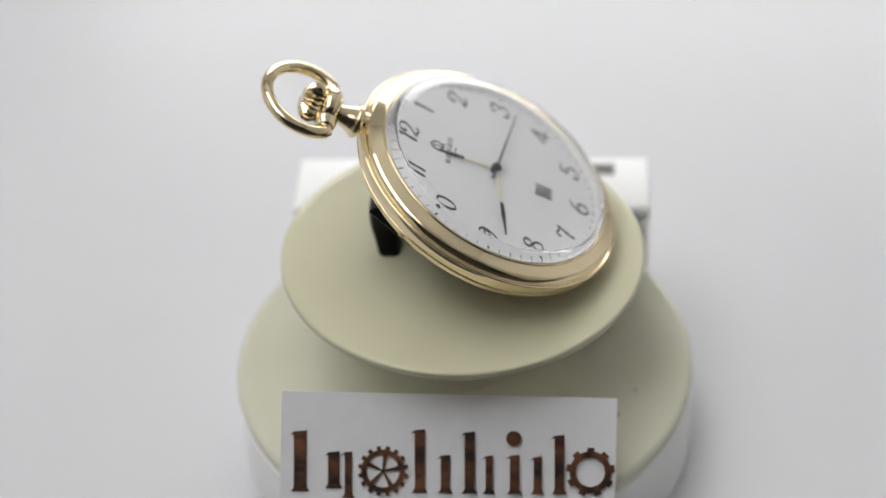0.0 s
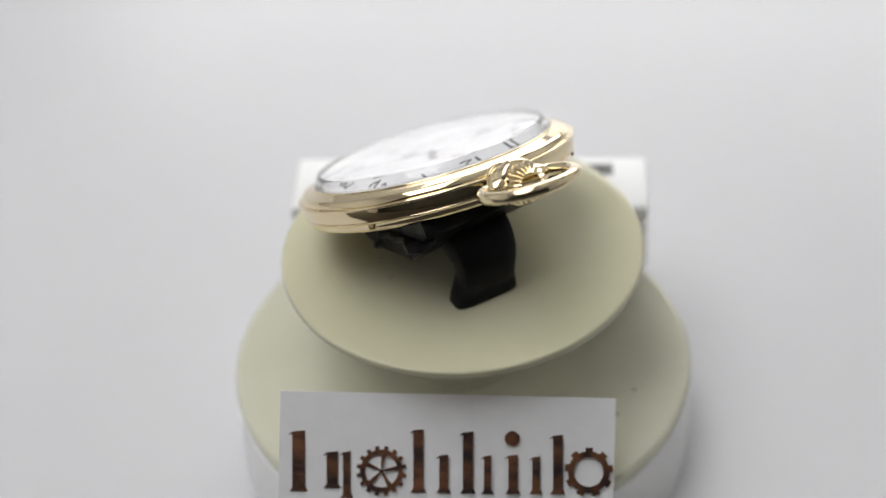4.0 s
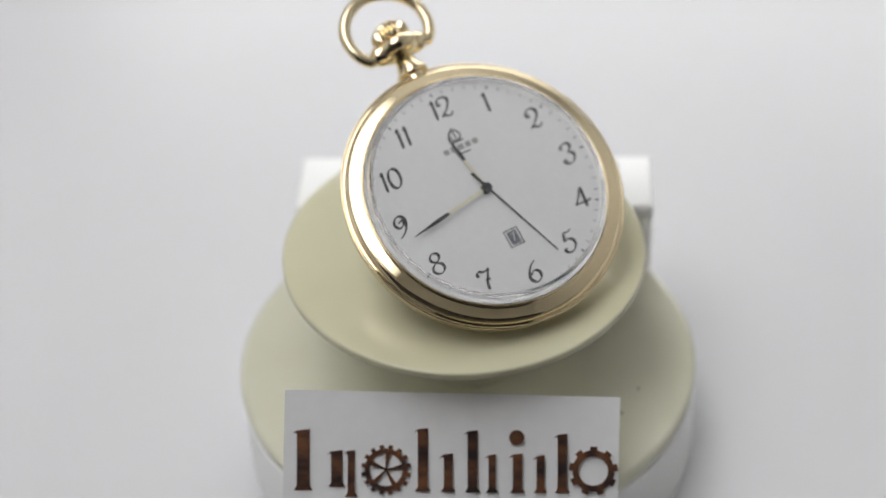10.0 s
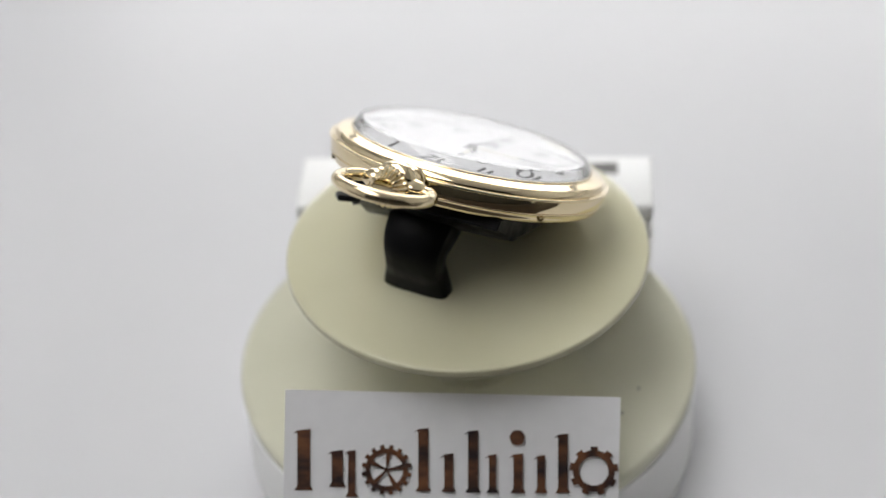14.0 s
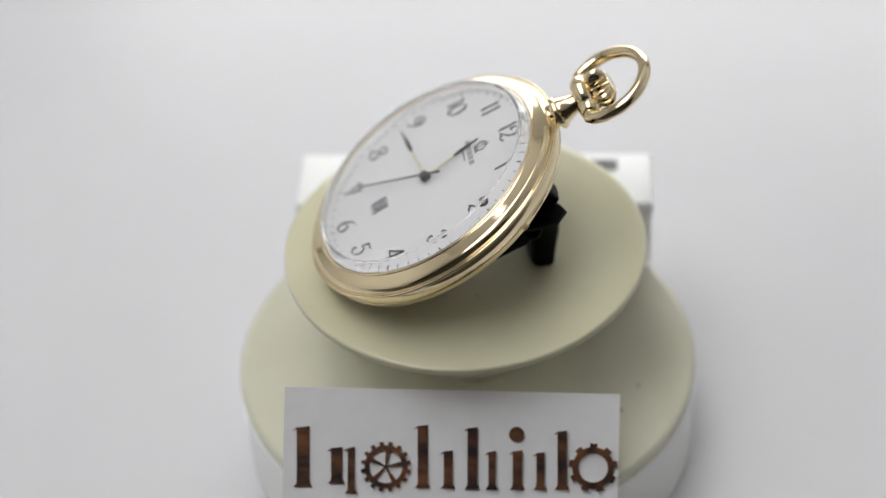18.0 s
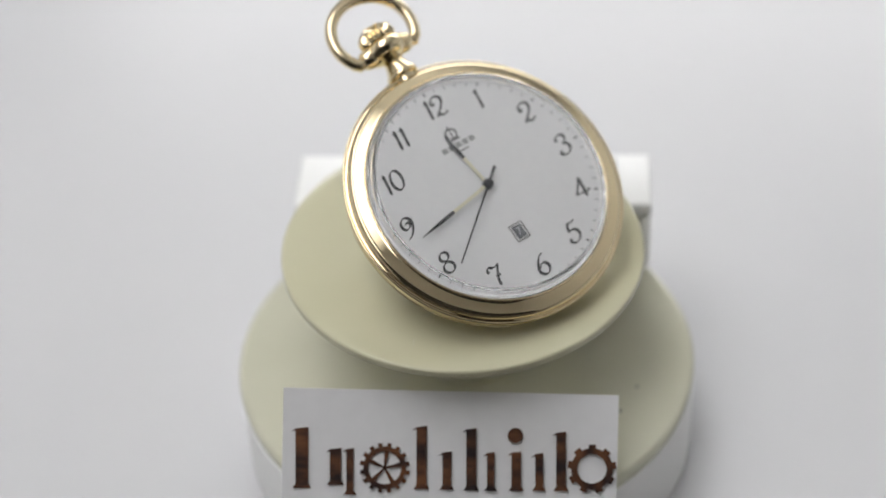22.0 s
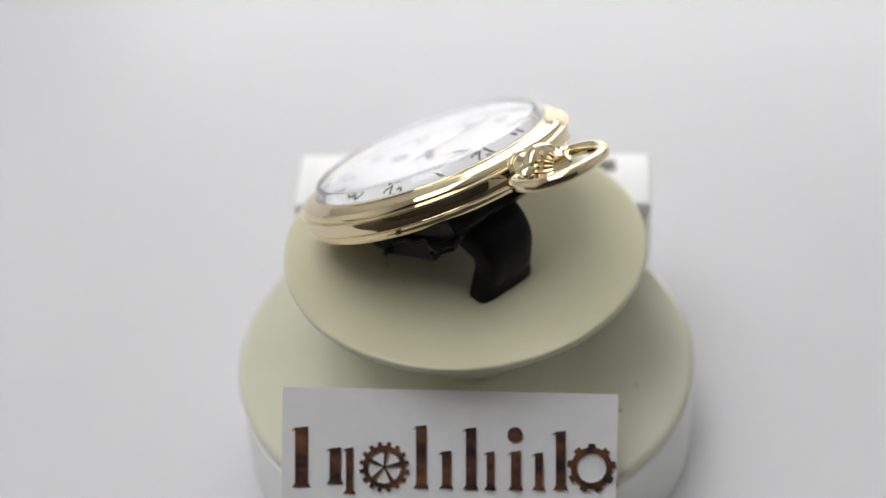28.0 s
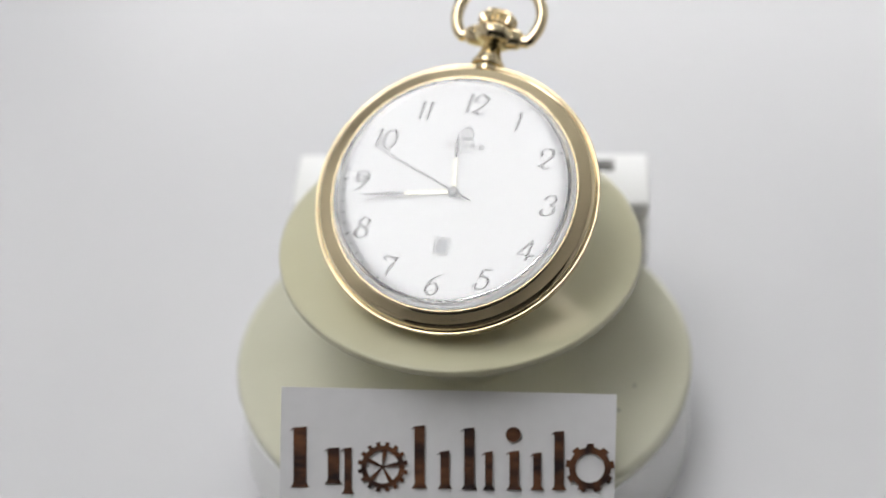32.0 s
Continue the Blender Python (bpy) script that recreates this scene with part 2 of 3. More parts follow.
def paper_sheet():
    """White sheet lying flat on the table."""
    bm = bmesh.new()
    # front edge stops short so that the gold mirrors the dark table
    line = [(-0.07, 0.0), (0.0, 0.0), (0.3, 0.0), (0.7, 0.0), (1.1, 0.0), (1.45, 0.0)]
    rows = []
    for off in (0.0, -0.0005):
        rows.append([[bm.verts.new((x, y, z + off)) for x in (-1.08, -0.5, 0.0, 0.5, 1.08)] for y, z in line])
    for k, side in enumerate(rows):
        for a, b in zip(side, side[1:]):
            for i in range(4):
                q = (a[i], a[i + 1], b[i + 1], b[i])
                bm.faces.new(q if k == 0 else q[::-1])
    for j in (0, -1):
        for i in range(4):
            bm.faces.new((rows[0][j][i], rows[0][j][i + 1], rows[1][j][i + 1], rows[1][j][i]))
    for j in (0, -1):
        for i in range(len(line) - 1):
            bm.faces.new((rows[0][i][j], rows[0][i + 1][j], rows[1][i + 1][j], rows[1][i][j]))
    bmesh.ops.recalc_face_normals(bm, faces=bm.faces)
    tagged(part("paper_backdrop", bm, PAPER, None, smooth=60), "smooth white paper sheet lying flat under everything", "backdrop")


paper_sheet()


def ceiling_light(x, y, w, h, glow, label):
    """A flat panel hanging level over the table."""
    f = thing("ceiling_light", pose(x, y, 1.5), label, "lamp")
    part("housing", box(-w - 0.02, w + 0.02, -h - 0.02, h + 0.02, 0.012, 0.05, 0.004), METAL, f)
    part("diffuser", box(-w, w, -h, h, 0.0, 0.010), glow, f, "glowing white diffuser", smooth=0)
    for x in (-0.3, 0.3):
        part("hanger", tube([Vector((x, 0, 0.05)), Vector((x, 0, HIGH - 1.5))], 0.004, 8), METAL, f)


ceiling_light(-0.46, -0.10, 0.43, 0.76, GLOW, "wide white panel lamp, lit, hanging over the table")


# ---------- the turntable ----------
def turntable():
    t = thing("display_turntable", pose(0, 0, TABLE), "cream and white plastic display turntable on white paper", "turntable")
    r = 0.0410
    bm = lathe([(0, 0), (r - 0.0012, 0), *arc(r - 0.0008, 0.0008, 0.0008, -90, 0, 4), (r, DISC_TOP - 0.0032), (r - 0.0004, DISC_TOP - 0.0028),
                (r - 0.0004, DISC_TOP - 0.0026), (0, DISC_TOP - 0.0026)], 128, m=pose(-0.0007, 0, 0))
    part("housing", bm, WHITE, t, "white round lower housing")
    bm = lathe([(0, DISC_TOP - 0.0026), (r - 0.0002, DISC_TOP - 0.0026), *arc(r - 0.0011, DISC_TOP - 0.0011, 0.0011, 0, 90, 6), (0, DISC_TOP)], 128,
               m=pose(-0.0007, 0, 0))
    part("top_disc", bm, CREAM, t, "cream plastic lower disc with a few specks")
    part("spindle", lathe([(0, DISC_TOP), (0.009, DISC_TOP), (0.009, DISC_TOP + 0.002), (0.006, DISC_TOP + 0.003), (0.006, PLATE_TOP - 0.0017),
                           (0, PLATE_TOP - 0.0017)], 48), CREAM, t)
    # specks on the lower disc
    for x, y, s in ((0.0291, -0.0114, 0.0003), (0.0256, -0.0172, 0.00035)):
        part("speck", lathe([(0, 0.00012), (s * 0.7, 0.0001), (s, 0)], 10, m=pose(x, y, DISC_TOP)), SLOT, t, "dark speck of dirt")
    # box at the back
    b = pose(0.0022, 0.0290, 0, 0, 0, -4.5)
    outline = []
    for cx, cy, q in ((0.0301, -0.0042, -90), (0.0301, 0.0045, 0), (-0.0297, 0.0045, 90), (-0.0297, -0.0042, 180)):
        outline += [(cx + 0.003 * math.cos(radians(q + 15 * i)), cy + 0.003 * math.sin(radians(q + 15 * i))) for i in range(7)]
    bm = slab(outline, DISC_TOP, 0.0320)
    bmesh.ops.recalc_face_normals(bm, faces=bm.faces)
    body = part("rear_box", bm, PALE, t, "off-white plastic box behind the disc")
    body.matrix_basis = b
    cap = part("rear_cap", box(-0.0328, 0.0332, -0.0076, 0.0077, 0.0321, 0.0352, 0.0009, 3), WHITE, t, "glossy white cap of the rear box")
    cap.matrix_basis = b
    part("slot", box(0.0208, 0.0268, 0.0022, 0.0054, 0.0350, 0.03535, 0.0001), SLOT, t, "dark slot in the white cap").matrix_basis = b
    # the turning plate, its origin on the axis
    rp = 0.0312
    bm = lathe([(0, -0.0016), (rp - 0.0012, -0.0016), *arc(rp - 0.0004, -0.0012, 0.0004, -80, 0, 4), *arc(rp - 0.0005, -0.00055, 0.0005, 0, 82, 9), (rp - 0.0018, -0.00003), (0, 0)], 160, m=pose(-0.00003, -0.0003, 0))
    plate = part("turning_plate", bm, CREAM_PLATE, t, "glossy cream turning plate with faint scuffs")
    plate.location = (0, 0, PLATE_TOP)
    random.seed(4)
    for k in range(7):
        a, q = random.uniform(0, 360), random.uniform(0.012, 0.029)
        w = random.uniform(0.0003, 0.0008)
        s = part("scuff", box(-w, w, -0.00006, 0.00006, 0.0, 0.00003), CREAM if k % 3 else SLOT, plate, "faint scuff mark", smooth=0)
        s.matrix_basis = pose(0, 0, 0, 0, 0, a) @ pose(q, 0, 0, 0, 0, random.uniform(0, 90))
    return t, plate


table_stand, plate = turntable()


# ---------- the card leaning on the turntable ----------
def leaning_card():
    lean = pose(0, -0.0418, 0.0195, 50, 0, 0) @ pose(-0.0307, 0.0241, 0, 0, 0, -4.3)
    c = thing("shop_card", lean, "small white card with a brown printed mark, leaning on the turntable", "card")
    wide, high = 0.0549, 0.0452
    bm = bmesh.new()
    n = 18
    grid = {}
    for side, dz in ((0, 0.0), (1, -0.00028)):
        for i in range(n + 1):
            for j in range(n + 1):
                u, v = i / n, j / n
                curl = 0.0004 * (2 * u - 1) ** 2 * (1 - v) + 0.0002 * math.sin(3 * u + 1)
                grid[side, i, j] = bm.verts.new((u * wide, -v * high, curl + dz))
    for i in range(n):
        for j in range(n):
            bm.faces.new([grid[0, a, b] for a, b in ((i, j), (i, j + 1), (i + 1, j + 1), (i + 1, j))])
            bm.faces.new([grid[1, a, b] for a, b in ((i, j), (i + 1, j), (i + 1, j + 1), (i, j + 1))])
    for i in range(n):
        for j0, flip in ((0, 1), (n, 0)):
            q = [grid[0, i, j0], grid[0, i + 1, j0], grid[1, i + 1, j0], grid[1, i, j0]]
            bm.faces.new(q if flip else q[::-1])
            q = [grid[0, j0, i], grid[0, j0, i + 1], grid[1, j0, i + 1], grid[1, j0, i]]
            bm.faces.new(q[::-1] if flip else q)
    bmesh.ops.recalc_face_normals(bm, faces=bm.faces)
    part("sheet", bm, CARD, c)
    k = 1 / 10800.0

    def at(x, y):
        """Card coordinates of a place of the printed mark."""
        v = (y - 690 - 0.0237 * (x - 501)) * k
        u = (x - 501 + 0.021 * (y - 690)) * k
        return u, -v

    z0, z1 = 0.00052, 0.00060

    def bar(*corners):
        p = [at(x, y) for x, y in corners]
        bm = slab(p, z0, z1)
        bmesh.ops.recalc_face_normals(bm, faces=bm.faces)
        part("mark_bar", bm, WOOD_INK, c, "dark brown printed bar", smooth=0)

    def upright(x0, x1, y0, y1):
        """A bar with a slightly splayed foot and head, as the mark's strokes have."""
        m = 0.5 * (x0 + x1)
        w = 0.5 * (x1 - x0)
        bar((m - w - 5, y1), (m - w, y1 - 8), (m - w, y0 + 6), (m - w - 7, y0 + 8), (m - w, y0 + 2), (m + w, y0), (m + w, y1 - 8), (m + w + 5, y1))

    # plain bars in place of the lettering
    upright(522, 545, 760, 868)
    upright(583, 603, 797, 862)
    upright(612, 625, 797, 880)
    upright(736, 754, 758, 870)
    upright(782, 798, 803, 871)
    upright(824, 842, 762, 872)
    upright(861, 874, 804, 873)
    upright(904, 921, 803, 873)
    upright(983, 1000, 768, 873)
    upright(946, 960, 806, 873)
    for x, y, r in ((911, 775, 13.5),):
        u, v = at(x, y)
        part("mark_dot", lathe([(0, z1), (r * k, z1), (r * k, z0), (0, z0)], 32, m=pose(u, v, 0)), WOOD_INK, c, "round brown printed dot")

    def gear(x, y, inner, outer, teeth, height, turn, spokes):
        u, v = at(x, y)
        g = part("mark_gear", ring_of(inner * k, outer * k, z0, z1, teeth=teeth, height=height * k, width=0.5), WOOD_INK, c,
                 "brown printed gear wheel", smooth=0)
        g.matrix_basis = pose(u, v, 0, 0, 0, turn)
        for i in range(spokes):
            a = 2 * math.pi * i / spokes
            bm = slab([(0, -1.2 * k), (inner * k + 1 * k, -4.5 * k), (inner * k + 1 * k, 4.5 * k), (0, 1.2 * k)], z0, z1,
                      m=pose(0, 0, 0, 0, 0, math.degrees(a)))
            bmesh.ops.recalc_face_normals(bm, faces=bm.faces)
            part("mark_spoke", bm, WOOD_INK, g, smooth=0)

    gear(680, 832, 29, 38, 16, 6.5, 12, 5)
    gear(1046, 834, 26, 37, 9, 6.5, 90, 0)
    return c


leaning_card()


# ---------- the pocket watch ----------
WATCH_AT_START = pose(0, 0, AXIS_TOP) @ pose(0.006234, 0.000470, 0.015640, 29.753, -1.847, 84.074)
MM = 0.001
DIAL_Z = -0.00045
CASE_MID = -0.0026


def pen(strokes, size, lean=0.12, thick=0.15, thin=0.055, nib=20):
    """A figure drawn with a broad nib: each stroke a smooth line of (x, y), the figure 1 high."""
    bm = bmesh.new()
    for stroke in strokes:
        line = spline([(x + lean * (y - 0.5), y, 0) for x, y in stroke], 6)
        left, right = [], []
        for i, p in enumerate(line):
            way = (line[min(i + 1, len(line) - 1)] - line[max(i - 1, 0)]).normalized()
            side = Vector((-way.y, way.x, 0))
            angle = math.atan2(way.y, way.x)
            half = 0.5 * (thin + (thick - thin) * abs(math.sin(angle - radians(nib))) ** 1.5)
            if i in (0, len(line) - 1):
                half *= 0.6
            left.append(p + side * half)
            right.append(p - side * half)
        rows = []
        for a, b in zip(left, right):
            rows.append([bm.verts.new((q.x * size, q.y * size, z)) for q, z in ((a, 0.00006), (b, 0.00006), (b, 0.0), (a, 0.0))])
        for a, b in zip(rows, rows[1:]):
            for k in range(4):
                bm.faces.new((a[k], a[(k + 1) % 4], b[(k + 1) % 4], b[k]))
        bm.faces.new(rows[0])
        bm.faces.new(rows[-1])
    bmesh.ops.recalc_face_normals(bm, faces=bm.faces)
    return bm


def oval(cx, cy, rx, ry, a0=90, a1=450, n=10):
    return [(cx + rx * math.cos(radians(a0 + (a1 - a0) * i / n)), cy + ry * math.sin(radians(a0 + (a1 - a0) * i / n))) for i in range(n + 1)]


def figure(d):
    """The strokes of one figure, in old calligraphic style, about 0.6 wide."""
    if d == "0":
        return [oval(0, 0.5, 0.27, 0.47)]
    if d == "1":
        return [[(-0.12, 0.82), (-0.02, 0.9), (0.02, 0.98)], [(0.02, 0.98), (0.01, 0.5), (0.0, 0.02)]]
    if d == "2":
        return [[(-0.10, 0.70), (-0.20, 0.62), (-0.27, 0.74), (-0.18, 0.92), (0.02, 0.98), (0.22, 0.88), (0.26, 0.68), (0.12, 0.42), (-0.12, 0.20), (-0.26, 0.05)],
                [(-0.26, 0.05), (-0.10, 0.12), (0.08, 0.03), (0.24, 0.06), (0.30, 0.16)]]
    if d == "3":
        return [[(-0.16, 0.74), (-0.24, 0.82), (-0.14, 0.94), (0.04, 0.98), (0.22, 0.88), (0.20, 0.68), (0.02, 0.54)],
                [(0.02, 0.54), (0.22, 0.46), (0.28, 0.26), (0.14, 0.06), (-0.08, 0.02), (-0.26, 0.12), (-0.26, 0.24), (-0.16, 0.24)]]
    if d == "4":
        return [[(0.16, 0.98), (0.16, 0.5), (0.14, 0.02)], [(0.16, 0.98), (-0.08, 0.60), (-0.34, 0.26)], [(-0.34, 0.26), (-0.04, 0.28), (0.34, 0.25), (0.38, 0.34)]]
    if d == "5":
        return [[(0.30, 1.0), (0.16, 0.93), (-0.10, 0.94)], [(-0.10, 0.94), (-0.15, 0.72), (-0.18, 0.55)],
                [(-0.18, 0.55), (0.04, 0.62), (0.24, 0.48), (0.25, 0.24), (0.08, 0.04), (-0.12, 0.02), (-0.28, 0.12), (-0.28, 0.24), (-0.18, 0.24)]]
    if d == "6":
        return [[(0.22, 0.98), (-0.04, 0.80), (-0.22, 0.52), (-0.26, 0.26), (-0.12, 0.06), (0.06, 0.02), (0.24, 0.16), (0.26, 0.38), (0.12, 0.54), (-0.06, 0.52), (-0.2, 0.38)]]
    if d == "7":
        return [[(-0.26, 0.72), (-0.27, 0.88), (-0.16, 0.96), (0.02, 0.88), (0.18, 0.88), (0.32, 0.96)], [(0.32, 0.96), (0.16, 0.62), (0.04, 0.32), (0.02, 0.02)],
                [(-0.02, 0.48), (0.12, 0.50), (0.24, 0.46)]]
    if d == "8":
        return [[(0.0, 0.54), (-0.20, 0.68), (-0.18, 0.88), (0.0, 0.98), (0.19, 0.88), (0.19, 0.68), (0.0, 0.54), (-0.22, 0.40), (-0.26, 0.20), (-0.12, 0.04),
                 (0.10, 0.03), (0.26, 0.18), (0.22, 0.40), (0.0, 0.54)]]
    return [[(-0.22, 0.02), (0.04, 0.18), (0.22, 0.46), (0.26, 0.74), (0.14, 0.94), (-0.06, 0.98), (-0.24, 0.84), (-0.25, 0.62), (-0.10, 0.46), (0.08, 0.52), (0.18, 0.66), (0.06, 0.76), (-0.06, 0.68)]]


def text_mesh(body, size):
    """A word in the built-in font as a thin mesh."""
    cu = bpy.data.curves.new("lettering", "FONT")
    cu.body, cu.size, cu.extrude, cu.align_x, cu.align_y = body, size, 0.00002, "CENTER", "CENTER"
    ob = new("lettering", cu)
    me = bpy.data.meshes.new_from_object(ob.evaluated_get(bpy.context.evaluated_depsgraph_get()))
    bpy.data.objects.remove(ob)
    bm = bmesh.new()
    bm.from_mesh(me)
    return bm


def hand(length, wide, inlay, tail, z):
    """A slim leaf hand along +y: gilt root, dark tip."""
    root = slab([(-0.3 * MM, -tail), (0.3 * MM, -tail), (0.28 * MM, inlay), (-0.28 * MM, inlay)], z, z + 0.00015)
    tip = slab([(-0.28 * MM, inlay), (0.28 * MM, inlay), (wide, inlay + 0.35 * (length - inlay)), (0.06 * MM, length), (-0.06 * MM, length),
                (-wide, inlay + 0.35 * (length - inlay))], z + 0.00002, z + 0.00018)
    for bm in (root, tip):
        bmesh.ops.recalc_face_normals(bm, faces=bm.faces)
    return root, tip


def pocket_watch():
    w = thing("pocket_watch", WATCH_AT_START, "polished gold pocket watch with white dial, propped on a black stand", "watch")
    mm = lambda rows: [(r * MM, z * MM) for r, z in rows]
    part("case_back", lathe(mm([(0, -6.35), (10, -6.32), (18, -6.22), (21.3, -6.1), *arc(21.75, -4.75, 1.3, -78, -12, 9), *arc(23.22, -4.36, 0.17, -70, 70, 5), (23.1, -4.15), (0, -4.15)]), 192), GOLD, w)
    for sx in (-1, 1):
        part("hinge_pin", box(-0.0005, 0.0005, -0.0002, 0.0002, -0.0004, 0.0004, 0.0001), GOLD_WORN, w).matrix_basis = pose(sx * 0.0190, 0.01315, -0.0050, 0, 0, -sx * 55)
    part("case_band", lathe(mm([(0, -4.3), (23.08, -4.3), (23.12, -4.2), *[(23.36 + 0.34 * q + 0.10 * math.sin(math.pi * q), -4.12 + 2.04 * q) for q in (i / 8 for i in range(9))], (23.5, -1.99), (0, -1.99)]), 192), GOLD, w)
    # bezel: a slim rolled lip round the crystal, a flat slope, a rounded shoulder, a groove and a bead at the rim
    slope = [(20.92 + 1.68 * q, 0.10 - 0.52 * q) for q in (i / 6 for i in range(7))]
    shoulder = arc(22.03, -1.63, 1.35, 8, 63, 12)
    part("bezel", lathe(mm([(20.45, -1.95), (23.5, -2.06), *arc(23.80, -1.80, 0.26, -95, 120, 9), (23.52, -1.62), (23.36, -1.56), *shoulder, *slope[::-1],
                            *arc(20.67, 0.17, 0.22, -12, 180, 12), (20.45, -1.95)]), 192), GOLD, w)
    # white ring between dial and crystal; slanting seat added to whiten the crystal's edge
    part("inner_ring", lathe(mm([(19.43, -0.8), (20.445, -0.8), (20.445, 0.46), (19.77, -0.475), (19.62, -0.46), (19.56, -0.38), (19.50, -0.36), (19.45, -0.38), (19.43, -0.8)]), 160), RING_WHITE, w,
         "white ring round the dial inside the crystal", smooth=25)
    # crystal: thin low dome; its thick edge slopes outside and stands upright inside
    outer = [(19.75, -0.44), (20.43, 0.50), (20.40, 0.66), (19.74, 1.90), (19.66, 1.99), (19.54, 2.05), (19.30, 2.09), (17.0, 2.26), (13.0, 2.40), (7.0, 2.52), (0, 2.56)]
    inner = [(0, 2.44), (7.0, 2.40), (13.0, 2.28), (17.0, 2.14), (19.05, 1.99), (19.22, 1.95), (19.30, 1.85), (19.68, -0.36), (19.69, -0.44)]
    glass = part("crystal", lathe(mm(outer + inner + [outer[0]]), 160), GLASS, w, "clear domed crystal", smooth=60)
    glass.visible_shadow = False

    dial = part("dial", lathe([(0, DIAL_Z), (19.42 * MM, DIAL_Z), (19.42 * MM, DIAL_Z - 0.0003), (0, DIAL_Z - 0.0003)], 128), DIAL, w, "white matt dial with black figures")
    for h in range(1, 13):
        a = radians(30 * h)
        digits = str(h)
        size = 3.75 * MM
        bm = bmesh.new()
        for i, dgt in enumerate(digits):
            one = pen(figure(dgt), size)
            gap = 0.0 if len(digits) == 1 else (-0.24 + 0.5 * i) if h == 12 else (-0.26 + 0.52 * i) if h == 10 else (-0.18 + 0.36 * i)
            me = bpy.data.meshes.new("figure")
            bmesh.ops.translate(one, vec=(gap * size, -0.5 * size, 0), verts=one.verts)
            one.to_mesh(me)
            one.free()
            bm.from_mesh(me)
        n = part("numeral", bm, INK, dial, "black calligraphic figure " + digits, smooth=0)
        n.location = (16.1 * MM * math.sin(a), 16.1 * MM * math.cos(a), DIAL_Z)
    for k in range(60):
        a = -6.0 * k
        big = k % 5 == 0
        tick = slab([(-(0.14 if big else 0.07) * MM, 18.62 * MM), ((0.14 if big else 0.07) * MM, 18.62 * MM), ((0.14 if big else 0.07) * MM, 19.25 * MM),
                     (-(0.14 if big else 0.07) * MM, 19.25 * MM)], DIAL_Z, DIAL_Z + 0.00005)
        bmesh.ops.recalc_face_normals(tick, faces=tick.faces)
        o = part("minute_mark", tick, INK if big else INK_GREY, dial, smooth=0)
        o.rotation_euler = (0, 0, radians(a))
    # date window
    win = part("date_window", box(-0.85 * MM, 0.85 * MM, -1.15 * MM, 1.15 * MM, 0, 0.0001), DATE, dial, "dark date opening with a thin border", smooth=0)
    win.location = (0, -9.4 * MM, DIAL_Z)
    for x0, x1, y0, y1 in ((-1.3, 1.3, 1.4, 1.52), (-1.3, 1.3, -1.52, -1.4), (-1.3, -1.17, -1.4, 1.4), (1.17, 1.3, -1.4, 1.4)):
        part("window_border", box(x0 * MM, x1 * MM, y0 * MM, y1 * MM, 0, 0.00016), INK_GREY, win, smooth=0)
    num = part("date_figure", text_mesh("7", 2.0 * MM), PALE_PRINT, win, "pale date figure 7", smooth=0)
    num.location = (0, 0, 0.00013)
    # maker's mark, as plain shapes: a small round emblem and two bars
    e = part("maker_emblem", ring_of(0.80 * MM, 1.12 * MM, DIAL_Z, DIAL_Z + 0.00005, 24), INK_GREY, dial, "small grey printed emblem", smooth=0)
    e.location = (0, 10.75 * MM, 0)
    part("maker_emblem", slab([(-1.0 * MM, 9.45 * MM), (1.0 * MM, 9.45 * MM), (1.1 * MM, 9.75 * MM), (-1.1 * MM, 9.75 * MM)], DIAL_Z, DIAL_Z + 0.00005), INK_GREY, dial, smooth=0)
    part("maker_emblem", slab([(-0.11 * MM, 9.75 * MM), (0.11 * MM, 9.75 * MM), (0.11 * MM, 12.25 * MM), (-0.11 * MM, 12.25 * MM)], DIAL_Z, DIAL_Z + 0.00005), INK_GREY, dial, smooth=0)
    for i in range(5):
        x = (-2.75 + 1.37 * i) * MM
        part("maker_bar", slab([(x - 0.5 * MM, 8.05 * MM), (x + 0.5 * MM, 8.05 * MM), (x + 0.5 * MM, 9.0 * MM), (x - 0.5 * MM, 9.0 * MM)], DIAL_Z, DIAL_Z + 0.00005),
             MID_PRINT, dial, "grey bar of the printed mark", smooth=0)
    part("maker_bar", slab([(-1.3 * MM, 7.25 * MM), (1.3 * MM, 7.25 * MM), (1.3 * MM, 7.5 * MM), (-1.3 * MM, 7.5 * MM)], DIAL_Z, DIAL_Z + 0.00005), INK_GREY, dial, smooth=0)

    # time: about seventeen minutes to twelve
    for name, length, wide, inlay, angle, z in (("hour_hand", 10.8, 0.36, 6.0, -351.7, -0.00002), ("minute_hand", 15.4, 0.34, 8.2, -260.0, 0.00024)):
        root, tip = hand(length * MM, wide * MM, inlay * MM, 0.5 * MM, z)
        o = part(name, root, LUME, w, "slim gilt hand with a dark leaf tip", smooth=0)
        o.rotation_euler = (0, 0, radians(angle))
        part("tip", tip, STEEL, o, "dark pointed tip", smooth=0)
    sec = part("second_hand", slab([(-0.26 * MM, -3.4 * MM), (0.26 * MM, -3.4 * MM), (0.19 * MM, 0), (0.11 * MM, 15.6 * MM), (-0.11 * MM, 15.6 * MM), (-0.19 * MM, 0)], 0.0, 0.00012),
               STEEL, w, "thin dark sweep second hand", smooth=0)
    part("hub", lathe(mm([(0, 0.26), (0.30, 0.26), (0.36, 0.32), (0.62, 0.30), (0.86, 0.12), (0.9, -0.9), (0, -0.9)]), 32), STEEL, sec, "round dark hub")
    # pendant, crown and bow, all along +y
    y = pose(0, 0, 0, -90, 0, 0)            # turned axis z onto +y
